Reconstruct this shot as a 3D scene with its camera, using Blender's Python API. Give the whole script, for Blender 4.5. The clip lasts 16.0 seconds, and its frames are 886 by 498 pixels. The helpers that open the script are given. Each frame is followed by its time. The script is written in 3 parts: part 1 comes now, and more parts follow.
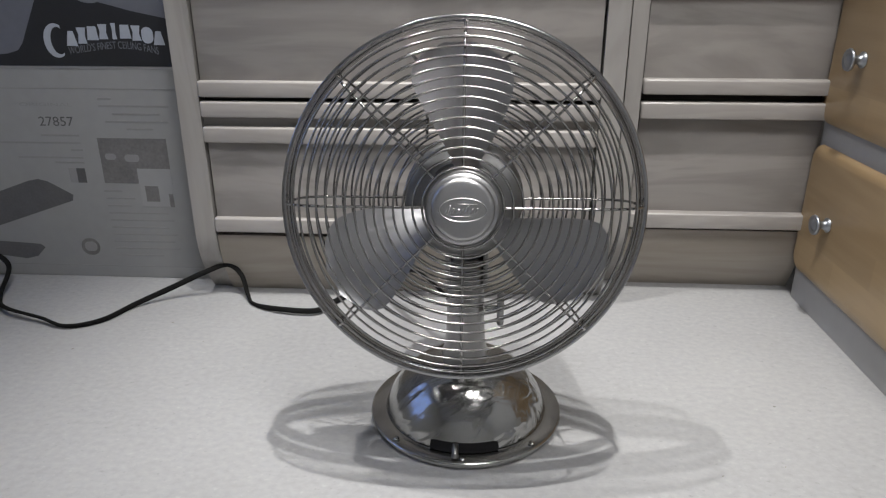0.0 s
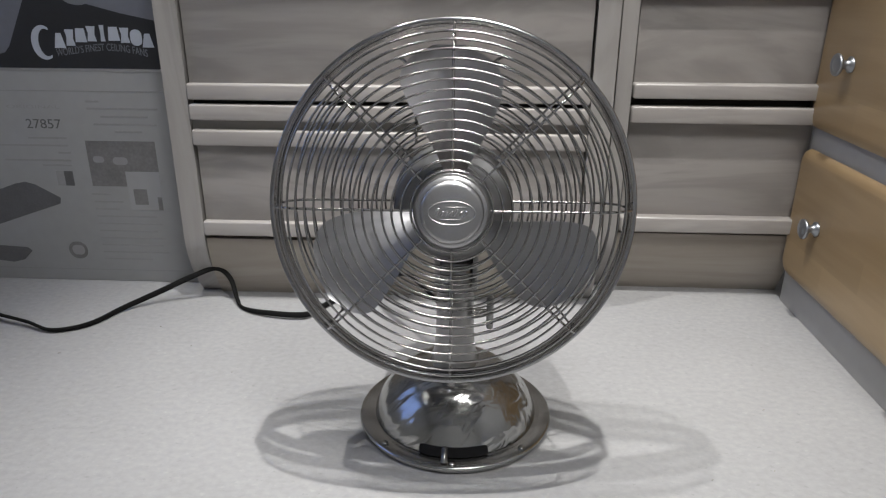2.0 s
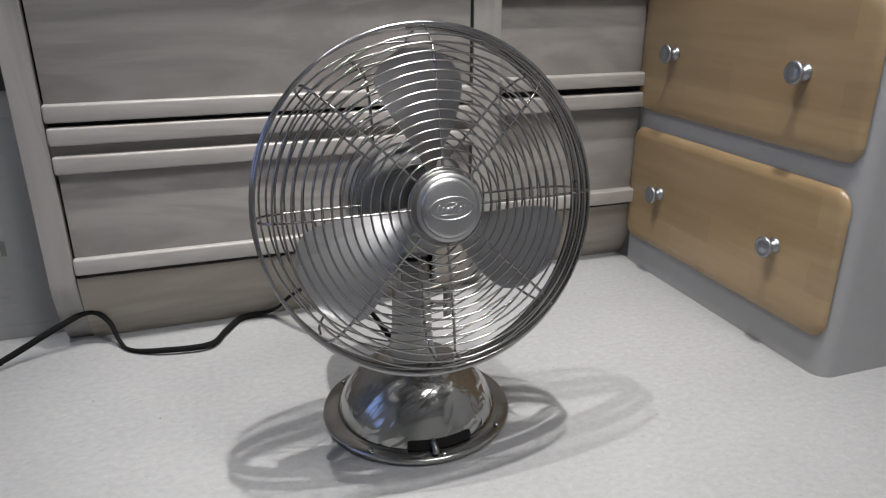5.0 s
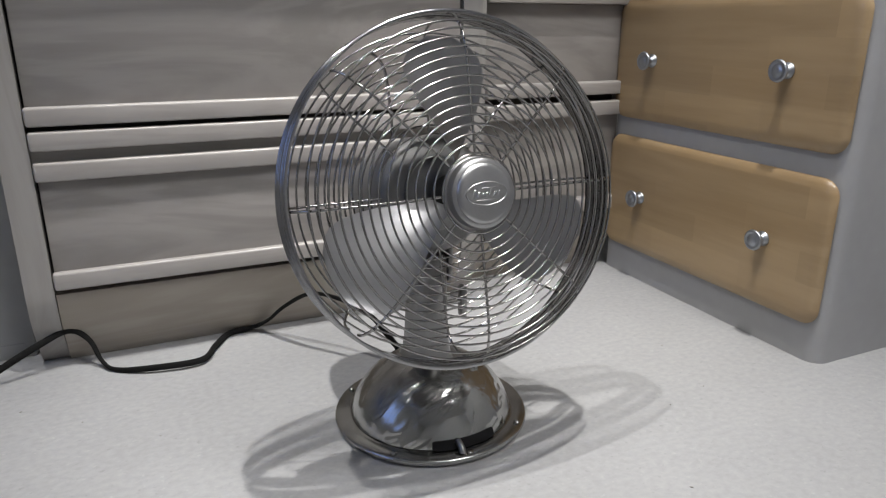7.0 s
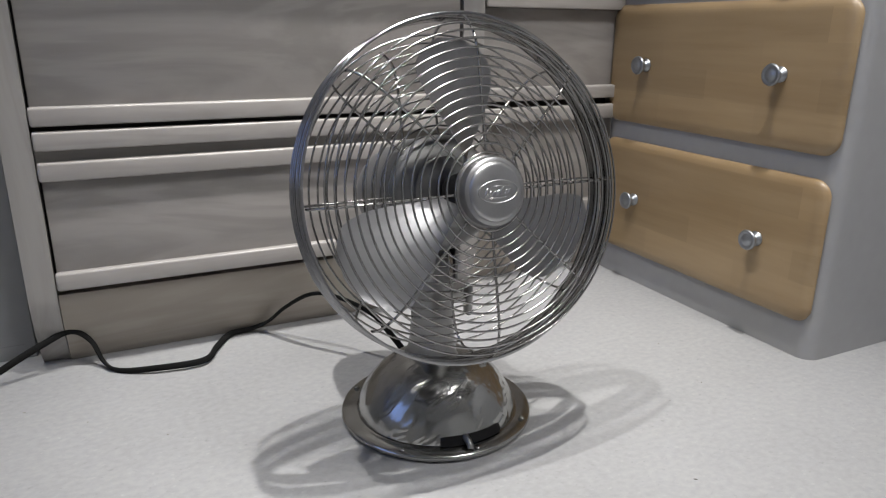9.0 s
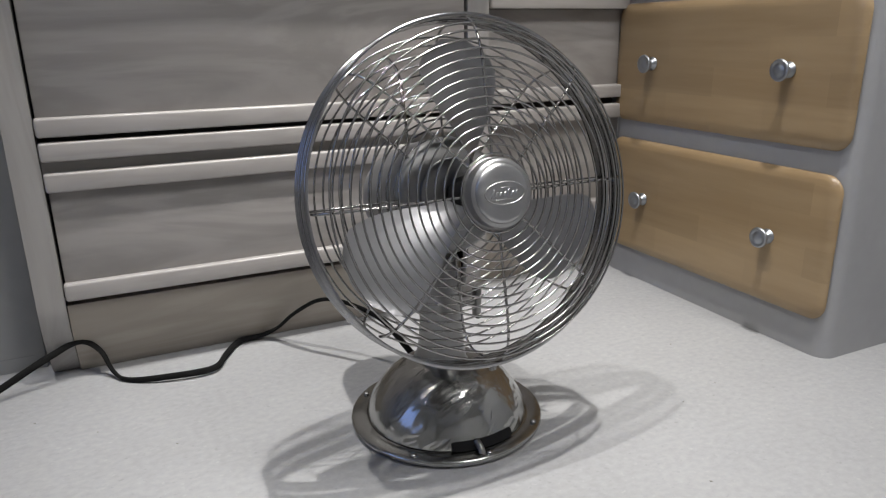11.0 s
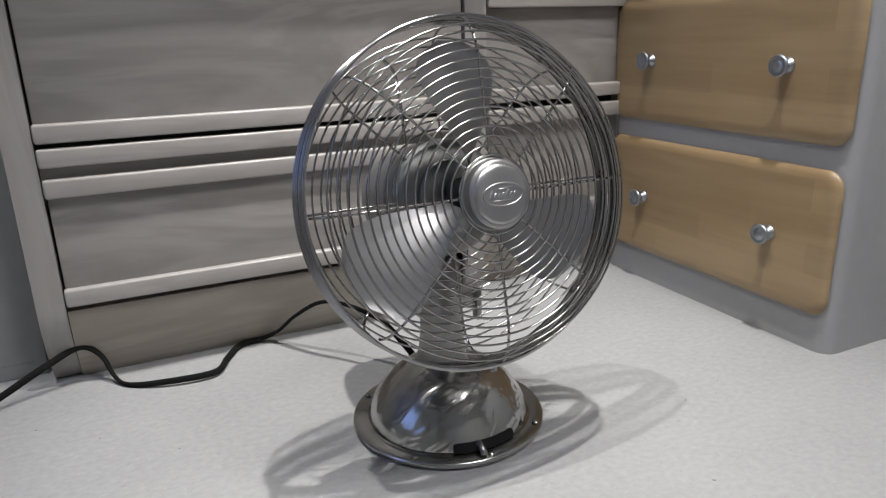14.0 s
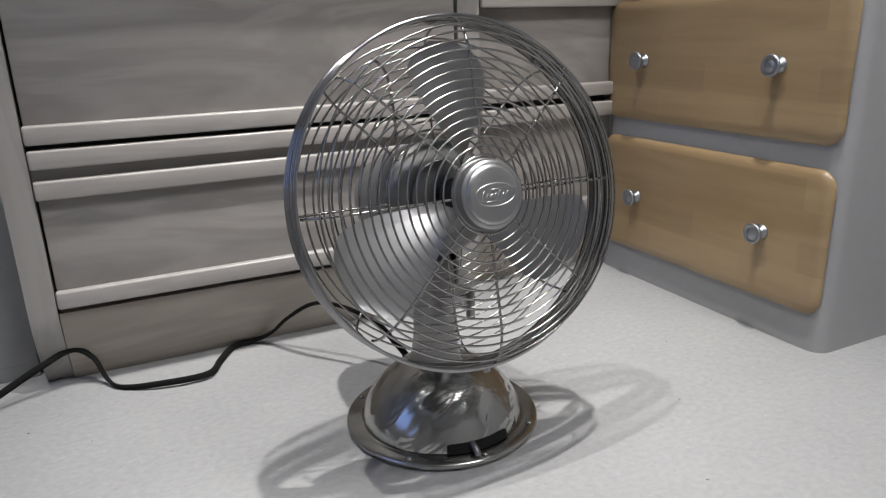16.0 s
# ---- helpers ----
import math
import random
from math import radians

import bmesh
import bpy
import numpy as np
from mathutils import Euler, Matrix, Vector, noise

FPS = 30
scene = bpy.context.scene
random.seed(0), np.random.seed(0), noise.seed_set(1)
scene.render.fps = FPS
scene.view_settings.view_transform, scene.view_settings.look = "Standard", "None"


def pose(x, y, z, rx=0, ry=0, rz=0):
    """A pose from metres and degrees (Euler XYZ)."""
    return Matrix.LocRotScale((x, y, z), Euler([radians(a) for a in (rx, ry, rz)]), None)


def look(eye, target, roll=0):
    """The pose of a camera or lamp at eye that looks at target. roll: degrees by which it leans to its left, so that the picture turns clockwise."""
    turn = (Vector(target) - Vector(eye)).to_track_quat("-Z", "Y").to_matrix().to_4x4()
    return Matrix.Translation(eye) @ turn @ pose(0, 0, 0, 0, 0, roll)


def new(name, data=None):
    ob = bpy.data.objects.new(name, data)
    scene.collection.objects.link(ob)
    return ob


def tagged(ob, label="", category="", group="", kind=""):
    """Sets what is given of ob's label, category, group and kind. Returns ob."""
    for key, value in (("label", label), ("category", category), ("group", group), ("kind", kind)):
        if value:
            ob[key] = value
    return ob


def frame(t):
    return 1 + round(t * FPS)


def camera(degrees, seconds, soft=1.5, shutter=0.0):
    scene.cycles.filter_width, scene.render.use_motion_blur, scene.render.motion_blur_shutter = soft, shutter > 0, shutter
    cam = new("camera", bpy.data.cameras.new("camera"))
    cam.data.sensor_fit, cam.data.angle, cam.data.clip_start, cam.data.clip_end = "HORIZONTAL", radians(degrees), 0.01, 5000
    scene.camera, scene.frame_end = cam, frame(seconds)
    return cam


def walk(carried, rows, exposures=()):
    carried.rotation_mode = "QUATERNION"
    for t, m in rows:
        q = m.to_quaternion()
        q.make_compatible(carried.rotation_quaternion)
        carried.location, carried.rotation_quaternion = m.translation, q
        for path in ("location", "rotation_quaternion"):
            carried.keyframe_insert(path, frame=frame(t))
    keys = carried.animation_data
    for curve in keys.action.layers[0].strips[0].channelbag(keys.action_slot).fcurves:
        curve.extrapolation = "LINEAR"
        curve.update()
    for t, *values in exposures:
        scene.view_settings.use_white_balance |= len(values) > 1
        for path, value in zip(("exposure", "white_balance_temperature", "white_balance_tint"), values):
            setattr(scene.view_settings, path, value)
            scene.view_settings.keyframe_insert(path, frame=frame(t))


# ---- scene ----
cam = camera(65.1, 16.0, soft=1.2)
PATH = [
    (0, (0.188, 0.314, 0.482), (0.08, 2.171, -0.253), -0.0),
    (0.5, (0.188, 0.317, 0.48), (0.096, 2.176, -0.252), 0.2),
    (1, (0.188, 0.317, 0.48), (0.101, 2.178, -0.248), 0.4),
    (1.5, (0.188, 0.317, 0.481), (0.107, 2.177, -0.248), 0.5),
    (2, (0.191, 0.316, 0.48), (0.105, 2.179, -0.243), 0.3),
    (2.5, (0.189, 0.315, 0.481), (0.111, 2.18, -0.238), 0.6),
    (3, (0.188, 0.315, 0.48), (0.114, 2.179, -0.241), 0.7),
    (3.5, (0.184, 0.314, 0.482), (0.115, 2.178, -0.239), 0.8),
    (4, (0.156, 0.315, 0.487), (0.217, 2.182, -0.228), 2.3),
    (4.2, (0.115, 0.307, 0.498), (0.307, 2.151, -0.252), 1.7),
    (6.3, (-0.104, 0.355, 0.437), (0.681, 2.087, -0.181), 0.5),
    (6.5, (-0.104, 0.354, 0.436), (0.674, 2.087, -0.19), 0.5),
    (7, (-0.11, 0.352, 0.437), (0.674, 2.085, -0.183), 0.1),
    (7.5, (-0.129, 0.352, 0.436), (0.673, 2.09, -0.144), 0.4),
    (8, (-0.141, 0.352, 0.434), (0.677, 2.079, -0.157), 0.8),
    (8.5, (-0.142, 0.351, 0.43), (0.699, 2.067, -0.161), 0.8),
    (9, (-0.141, 0.352, 0.433), (0.694, 2.066, -0.171), 0.5),
    (11.5, (-0.136, 0.356, 0.43), (0.672, 2.087, -0.16), -1.1),
    (12, (-0.135, 0.356, 0.432), (0.668, 2.09, -0.158), -1.4),
    (12.5, (-0.134, 0.355, 0.43), (0.663, 2.093, -0.158), -1.5),
    (13, (-0.134, 0.356, 0.433), (0.662, 2.093, -0.161), -1.7),
    (13.5, (-0.134, 0.357, 0.432), (0.662, 2.094, -0.159), -1.8),
    (14, (-0.133, 0.357, 0.433), (0.673, 2.087, -0.164), -1.6),
    (14.5, (-0.132, 0.357, 0.432), (0.679, 2.084, -0.165), -1.6),
    (15, (-0.132, 0.357, 0.433), (0.679, 2.085, -0.161), -1.8),
    (15.5, (-0.132, 0.357, 0.433), (0.678, 2.087, -0.16), -1.8),
    (16, (-0.13, 0.357, 0.433), (0.688, 2.082, -0.164), -1.7),
]
walk(cam, [(t, look(eye, target, roll)) for t, eye, target, roll in PATH])

# ---- light ----
world = bpy.data.worlds.new("world")
scene.world = world
world.use_nodes = True
world.node_tree.nodes["Background"].inputs[0].default_value = (0.8, 0.86, 1.0, 1)
world.node_tree.nodes["Background"].inputs[1].default_value = 0.05


def ceiling_spot(name, at, aim, watts, cone, colour):
    d = bpy.data.lights.new(name, "SPOT")
    d.shadow_soft_size, d.energy, d.color, d.spot_size, d.spot_blend = 0.024, watts, colour, radians(cone), 1.0
    ob = new(name, d)
    ob.matrix_world = look(at, aim)
    return ob


LAMP_A, LAMP_B = (0.32, 0.79, 2.2), (-0.40, 0.92, 2.2)
ceiling_spot("lamp_light", LAMP_A, (0.23, 1.08, 0), 166, 41, (1.0, 0.98, 0.95))
ceiling_spot("lamp_light", LAMP_B, (0.18, 1.08, 0), 86, 42.5, (1.0, 0.98, 0.95))
LAMP_C = (0.58, -0.03, 2.222)
panel = bpy.data.lights.new("panel_light", "AREA")
panel.shape, panel.size, panel.size_y, panel.energy, panel.color = "RECTANGLE", 0.54, 0.54, 22, (1.0, 0.985, 0.97)
new("panel_light", panel).location = LAMP_C


# ---- materials ----
def nodes_of(name):
    m = bpy.data.materials.new(name)
    m.use_nodes = True
    return m, m.node_tree.nodes, m.node_tree.links, m.node_tree.nodes["Principled BSDF"]


def surface(name, colour, rough=0.5, metal=0.0, vary=0.12, scale=20.0, stretch=(1, 1, 1), bump=0.0, bump_scale=200.0,
            rough_vary=0.0, coat=0.0, spec=0.5, fine=0.5, swirl=0.0, lean=0.0):
    """A plain surface whose colour, gloss and relief vary at two scales."""
    m, n, l, p = nodes_of(name)
    p.inputs["Roughness"].default_value, p.inputs["Metallic"].default_value = rough, metal
    p.inputs["Coat Weight"].default_value, p.inputs["Specular IOR Level"].default_value = coat, spec
    p.inputs["Coat Roughness"].default_value = 0.10
    co, mp, info = n.new("ShaderNodeTexCoord"), n.new("ShaderNodeMapping"), n.new("ShaderNodeObjectInfo")
    mp.inputs["Scale"].default_value = stretch
    if lean:
        mp.vector_type = "TEXTURE"
        mp.inputs["Rotation"].default_value = (0, -radians(lean), 0)
    l.new(co.outputs["Object"], mp.inputs["Vector"])
    off = n.new("ShaderNodeVectorMath")
    off.operation = "MULTIPLY_ADD"
    off.inputs[1].default_value = (7.3, 5.1, 3.7)
    l.new(info.outputs["Random"], off.inputs[0])
    l.new(mp.outputs[0], off.inputs[2])
    big, small = n.new("ShaderNodeTexNoise"), n.new("ShaderNodeTexNoise")
    for tex, s in ((big, scale), (small, scale * 9)):
        tex.inputs["Scale"].default_value, tex.inputs["Detail"].default_value = s, 4
        l.new(off.outputs[0], tex.inputs["Vector"])
    mix = n.new("ShaderNodeMix")
    mix.inputs[0].default_value = fine
    l.new(big.outputs[0], mix.inputs[2])
    l.new(small.outputs[0], mix.inputs[3])
    ramp = n.new("ShaderNodeValToRGB")
    ramp.color_ramp.elements[0].position, ramp.color_ramp.elements[1].position = 0.3, 0.7
    ramp.color_ramp.elements[0].color = (*[c * (1 - vary) for c in colour], 1)
    ramp.color_ramp.elements[1].color = (*[min(1, c * (1 + vary)) for c in colour], 1)
    l.new(mix.outputs[0], ramp.inputs[0])
    l.new(ramp.outputs[0], p.inputs["Base Color"])
    if rough_vary:
        mr = n.new("ShaderNodeMapRange")
        mr.inputs[3].default_value, mr.inputs[4].default_value = rough - rough_vary, rough + rough_vary
        l.new(mix.outputs[0], mr.inputs[0])
        l.new(mr.outputs[0], p.inputs["Roughness"])
    if bump:
        b, tex = n.new("ShaderNodeBump"), n.new("ShaderNodeTexNoise")
        tex.inputs["Scale"].default_value, tex.inputs["Detail"].default_value = bump_scale, 1.2 if swirl else 3
        tex.inputs["Distortion"].default_value = swirl
        l.new(off.outputs[0], tex.inputs["Vector"])
        b.inputs["Strength"].default_value, b.inputs["Distance"].default_value = bump, 0.002
        l.new(tex.outputs[0], b.inputs["Height"])
        l.new(b.outputs[0], p.inputs["Normal"])
    return m


def wood(name, pale, dark, along=(1.2, 14, 14), rough=0.45, rings=6.0, bump=0.08, fade=0.5, coat=0.0):
    """Wood with long grain: broad waving figure, and fine streaks along it."""
    m, n, l, p = nodes_of(name)
    p.inputs["Roughness"].default_value, p.inputs["Coat Weight"].default_value = rough, coat
    p.inputs["Coat Roughness"].default_value = 0.25
    co, mp, info = n.new("ShaderNodeTexCoord"), n.new("ShaderNodeMapping"), n.new("ShaderNodeObjectInfo")
    mp.inputs["Scale"].default_value = along
    l.new(co.outputs["Object"], mp.inputs["Vector"])
    off = n.new("ShaderNodeVectorMath")
    off.operation = "MULTIPLY_ADD"
    off.inputs[1].default_value = (9.1, 6.3, 4.9)
    l.new(info.outputs["Random"], off.inputs[0])
    l.new(mp.outputs[0], off.inputs[2])
    warp, figure, streak = (n.new("ShaderNodeTexNoise") for _ in range(3))
    warp.inputs["Scale"].default_value, warp.inputs["Detail"].default_value = 0.7, 2
    figure.inputs["Scale"].default_value, figure.inputs["Detail"].default_value = rings * 0.25, 5
    figure.inputs["Distortion"].default_value = 1.2
    streak.inputs["Scale"].default_value, streak.inputs["Detail"].default_value = 9, 6
    for tex in (warp, figure, streak):
        l.new(off.outputs[0], tex.inputs["Vector"])
    wave = n.new("ShaderNodeMath")
    wave.operation = "SINE"
    mul = n.new("ShaderNodeMath")
    mul.operation = "MULTIPLY"
    mul.inputs[1].default_value = rings * 5
    l.new(figure.outputs[0], mul.inputs[0])
    l.new(mul.outputs[0], wave.inputs[0])
    a = n.new("ShaderNodeMath")
    a.operation = "MULTIPLY_ADD"
    a.inputs[1].default_value, a.inputs[2].default_value = 0.22, 0.25
    l.new(wave.outputs[0], a.inputs[0])
    s = n.new("ShaderNodeMath")
    s.operation = "MULTIPLY_ADD"
    s.inputs[1].default_value = fade
    l.new(streak.outputs[0], s.inputs[0])
    l.new(a.outputs[0], s.inputs[2])
    ramp = n.new("ShaderNodeValToRGB")
    ramp.color_ramp.elements[0].position, ramp.color_ramp.elements[1].position = 0.15, 0.85
    ramp.color_ramp.elements[0].color, ramp.color_ramp.elements[1].color = (*pale, 1), (*dark, 1)
    l.new(s.outputs[0], ramp.inputs[0])
    l.new(ramp.outputs[0], p.inputs["Base Color"])
    b = n.new("ShaderNodeBump")
    b.inputs["Strength"].default_value, b.inputs["Distance"].default_value = bump, 0.001
    l.new(streak.outputs[0], b.inputs["Height"])
    l.new(b.outputs[0], p.inputs["Normal"])
    return m


def speckled(name, colour):
    """A pale hard floor: faint clouds, and small light and dark flecks with a little relief."""
    m, n, l, p = nodes_of(name)
    p.inputs["Roughness"].default_value, p.inputs["Specular IOR Level"].default_value = 0.7, 0.3
    co, mp = n.new("ShaderNodeTexCoord"), n.new("ShaderNodeMapping")
    mp.inputs["Scale"].default_value = (0.9, 1.15, 1)
    l.new(co.outputs["Object"], mp.inputs["Vector"])
    cloud, fleck, grain, blot = (n.new("ShaderNodeTexNoise") for _ in range(4))
    for tex, size, detail in ((cloud, 7, 4), (fleck, 140, 3), (grain, 520, 2), (blot, 120, 6)):
        tex.inputs["Scale"].default_value, tex.inputs["Detail"].default_value = size, detail
        l.new(mp.outputs[0], tex.inputs["Vector"])
    ramp = n.new("ShaderNodeValToRGB")
    e = ramp.color_ramp.elements
    e[0].position, e[0].color = 0.24, (0.84, 0.84, 0.84, 1)
    e[1].position, e[1].color = 0.36, (1.0, 1.0, 1.0, 1)
    for at, v in ((0.62, 1.0), (0.76, 1.13)):
        e.new(at).color = (v, v, v, 1)
    l.new(fleck.outputs[0], ramp.inputs[0])
    base = n.new("ShaderNodeValToRGB")
    base.color_ramp.elements[0].position, base.color_ramp.elements[1].position = 0.3, 0.7
    base.color_ramp.elements[0].color = (*[c * 0.88 for c in colour], 1)
    base.color_ramp.elements[1].color = (*[c * 1.09 for c in colour], 1)
    both = n.new("ShaderNodeMix")
    both.inputs[0].default_value = 0.62
    l.new(cloud.outputs[0], both.inputs[2])
    l.new(blot.outputs[0], both.inputs[3])
    l.new(both.outputs[0], base.inputs[0])
    mix = n.new("ShaderNodeMix")
    mix.data_type, mix.blend_type = "RGBA", "MULTIPLY"
    mix.inputs[0].default_value = 1.0
    l.new(base.outputs[0], mix.inputs[6])
    l.new(ramp.outputs[0], mix.inputs[7])
    l.new(mix.outputs[2], p.inputs["Base Color"])
    add = n.new("ShaderNodeMath")
    add.operation = "MULTIPLY_ADD"
    add.inputs[1].default_value = 0.4
    l.new(grain.outputs[0], add.inputs[0])
    l.new(fleck.outputs[0], add.inputs[2])
    b = n.new("ShaderNodeBump")
    b.inputs["Strength"].default_value, b.inputs["Distance"].default_value = 0.14, 0.0015
    l.new(add.outputs[0], b.inputs["Height"])
    l.new(b.outputs[0], p.inputs["Normal"])
    return m


def glowing(name, colour, strength):
    m, n, l, p = nodes_of(name)
    p.inputs["Base Color"].default_value = (*colour, 1)
    p.inputs["Emission Color"].default_value, p.inputs["Emission Strength"].default_value = (*colour, 1), strength
    return m


FLOOR = speckled("pale_grey_floor", (0.322, 0.323, 0.327))
WALL = surface("wall_paint", (0.53, 0.53, 0.53), 0.8, vary=0.04, scale=3)
CEILING = surface("ceiling_paint", (0.82, 0.82, 0.81), 0.9, vary=0.03, scale=3)
PALE_WOOD = wood("limed_wood", (0.330, 0.310, 0.296), (0.234, 0.218, 0.208), along=(1.5, 8, 8), rings=6.0, fade=0.36)
# limed wood browned: the plinth's warm bounce light is put into this colour
BOUNCE_LIT_WOOD = wood("limed_wood_warm_bounce", (0.370, 0.335, 0.294), (0.285, 0.252, 0.214), along=(1.2, 10, 10), rings=5.0, fade=0.4)
RAIL_WOOD = wood("limed_wood_rail", (0.395, 0.373, 0.356), (0.335, 0.314, 0.298), along=(1.3, 12, 12), rough=0.40, bump=0.03, coat=0.35)
STILE_WOOD = wood("limed_wood_upright", (0.335, 0.322, 0.309), (0.282, 0.268, 0.255), along=(12, 12, 1.3), bump=0.04)
# near black: the shade in the gaps between fronts, painted as a colour
SHADED_GAP = surface("shaded_inside", (0.055, 0.05, 0.047), 0.8)
KICK = surface("kickboard_laminate", (0.25, 0.235, 0.22), 0.6, vary=0.08, scale=6, stretch=(1, 6, 6))
MAPLE = wood("honey_maple", (0.394, 0.282, 0.158), (0.306, 0.209, 0.110), along=(9, 1.1, 9), rough=0.38, rings=4, bump=0.03, fade=0.6, coat=0.3)


def staves(m, length, height, depth):
    """Glued staves: each short board a little lighter or darker than its neighbours."""
    n, l = m.node_tree.nodes, m.node_tree.links
    p = n["Principled BSDF"]
    was = p.inputs["Base Color"].links[0].from_socket
    co, sep, com, brick = n.new("ShaderNodeTexCoord"), n.new("ShaderNodeSeparateXYZ"), n.new("ShaderNodeCombineXYZ"), n.new("ShaderNodeTexBrick")
    l.new(co.outputs["Object"], sep.inputs[0])
    l.new(sep.outputs[1], com.inputs[0])
    l.new(sep.outputs[2], com.inputs[1])
    l.new(com.outputs[0], brick.inputs["Vector"])
    brick.inputs["Scale"].default_value, brick.inputs["Mortar Size"].default_value = 1.0, 0.0
    brick.inputs["Brick Width"].default_value, brick.inputs["Row Height"].default_value = length, height
    brick.inputs["Color1"].default_value, brick.inputs["Color2"].default_value = (1 - depth,) * 3 + (1,), (1.05, 1.05, 1.05, 1)
    mix = n.new("ShaderNodeMix")
    mix.data_type, mix.blend_type = "RGBA", "MULTIPLY"
    mix.inputs[0].default_value = 1.0
    l.new(was, mix.inputs[6])
    l.new(brick.outputs["Color"], mix.inputs[7])
    l.new(mix.outputs[2], p.inputs["Base Color"])


staves(MAPLE, 0.19, 0.043, 0.13)
GREY_PAINT = surface("grey_paint", (0.322, 0.322, 0.328), 0.5, vary=0.05, scale=5, bump=0.05, bump_scale=500)
STEEL = surface("lacquered_nickel", (0.41, 0.41, 0.40), 0.20, 1.0, vary=0.06, scale=30, rough_vary=0.06, coat=0.1)
STROKED_STEEL = surface("polished_nickel_strokes", (0.41, 0.41, 0.40), 0.20, 1.0, vary=0.06, scale=30, rough_vary=0.06, bump=1.0, bump_scale=56, stretch=(2.6, 1, 1), coat=0.1, swirl=1.0, lean=35)
STEEL_SATIN = surface("satin_nickel", (0.45, 0.45, 0.455), 0.34, 1.0, vary=0.05, scale=60, rough_vary=0.05)
WIRE = surface("nickel_wire", (0.40, 0.395, 0.39), 0.14, 1.0, vary=0.05, scale=60)
BAND = surface("bright_nickel_band", (0.38, 0.38, 0.385), 0.16, 1.0, vary=0.05, scale=40, rough_vary=0.04)
BLADE = surface("blade_aluminium", (0.27, 0.27, 0.28), 0.5, 1.0, vary=0.05, scale=40, rough_vary=0.05)
KNOB = surface("pewter_knob", (0.37, 0.39, 0.42), 0.42, 1.0, vary=0.1, scale=120, rough_vary=0.08)
BLACK = surface("black_plastic", (0.010, 0.010, 0.011), 0.7, spec=0.2)
MOTOR = surface("satin_grey_motor", (0.30, 0.30, 0.30), 0.55, 1.0, vary=0.06, scale=40, rough_vary=0.05)
NECK = surface("dull_nickel", (0.27, 0.27, 0.268), 0.36, 1.0, vary=0.07, scale=50, rough_vary=0.05)
CORD = surface("black_cord", (0.009, 0.009, 0.009), 0.85, spec=0.12, bump=0.1, bump_scale=600)
CARTON = surface("printed_carton", (0.305, 0.309, 0.312), 0.55, vary=0.05, scale=6)
CARTON_BLUE = surface("carton_grey_blue", (0.146, 0.154, 0.182), 0.5, vary=0.08, scale=8)
INK_BLACK = surface("carton_black", (0.018, 0.019, 0.022), 0.5, vary=0.1)
INK_WHITE = surface("carton_white_ink", (0.42, 0.455, 0.52), 0.5, vary=0.06)
INK_PALE = surface("carton_pale_ink", (0.155, 0.165, 0.185), 0.5, vary=0.1)
INK_GREY = surface("carton_grey_ink", (0.275, 0.275, 0.278), 0.6, vary=0.06)
INK_DARK = surface("carton_dark_ink", (0.105, 0.105, 0.108), 0.6, vary=0.15, scale=30)
INK_MID = surface("carton_photo_ink", (0.165, 0.162, 0.162), 0.6, vary=0.25, scale=25)
LAMP_GLOW = glowing("lamp_glow", (1.0, 0.92, 0.78), 60.0)
PANEL_GLOW = glowing("panel_glow", (1.0, 0.98, 0.95), 6.0)
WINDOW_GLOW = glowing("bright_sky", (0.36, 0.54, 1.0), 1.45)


# ---- builders ----
PLACE = {}


def thing(name, at, label, category, group="", kind=""):
    ob = new(name)
    ob.empty_display_size = 0.05
    ob.location = at
    PLACE[ob.name] = Vector(at)
    return tagged(ob, label, category, group, kind)


def mesh_of(name, bm, material, smooth=True, angle=40):
    me = bpy.data.meshes.new(name)
    bmesh.ops.recalc_face_normals(bm, faces=bm.faces[:])
    for f in bm.faces:
        f.smooth = smooth
    for e in bm.edges:
        if len(e.link_faces) == 2 and e.calc_face_angle(0) > radians(angle):
            e.smooth = False
    bm.to_mesh(me)
    bm.free()
    me.materials.append(material)
    return me


def part(name, bm, material, parent=None, label="", smooth=True, angle=40):
    """Links a bmesh, given in world places, as one mesh object under a thing or a part."""
    co = [v.co for v in bm.verts]
    c = Vector([(min(v[i] for v in co) + max(v[i] for v in co)) / 2 for i in range(3)])
    bmesh.ops.translate(bm, verts=bm.verts[:], vec=-c)
    ob = new(name, mesh_of(name, bm, material, smooth, angle))
    ob.location = c
    PLACE[ob.name] = c
    if parent:
        ob.parent = parent
        ob.matrix_parent_inverse = Matrix.Translation(-PLACE[parent.name])
    return tagged(ob, label)


def box(lo, hi, bevel=0.0, segments=2, bm=None):
    bm = bm or bmesh.new()
    made = bmesh.ops.create_cube(bm, size=1)["verts"]
    for v in made:
        v.co = Vector([lo[i] + (v.co[i] + 0.5) * (hi[i] - lo[i]) for i in range(3)])
    if bevel:
        edges = list({e for v in made for e in v.link_edges})
        bmesh.ops.bevel(bm, geom=edges, offset=bevel, segments=segments, profile=0.5, affect="EDGES")
    return bm


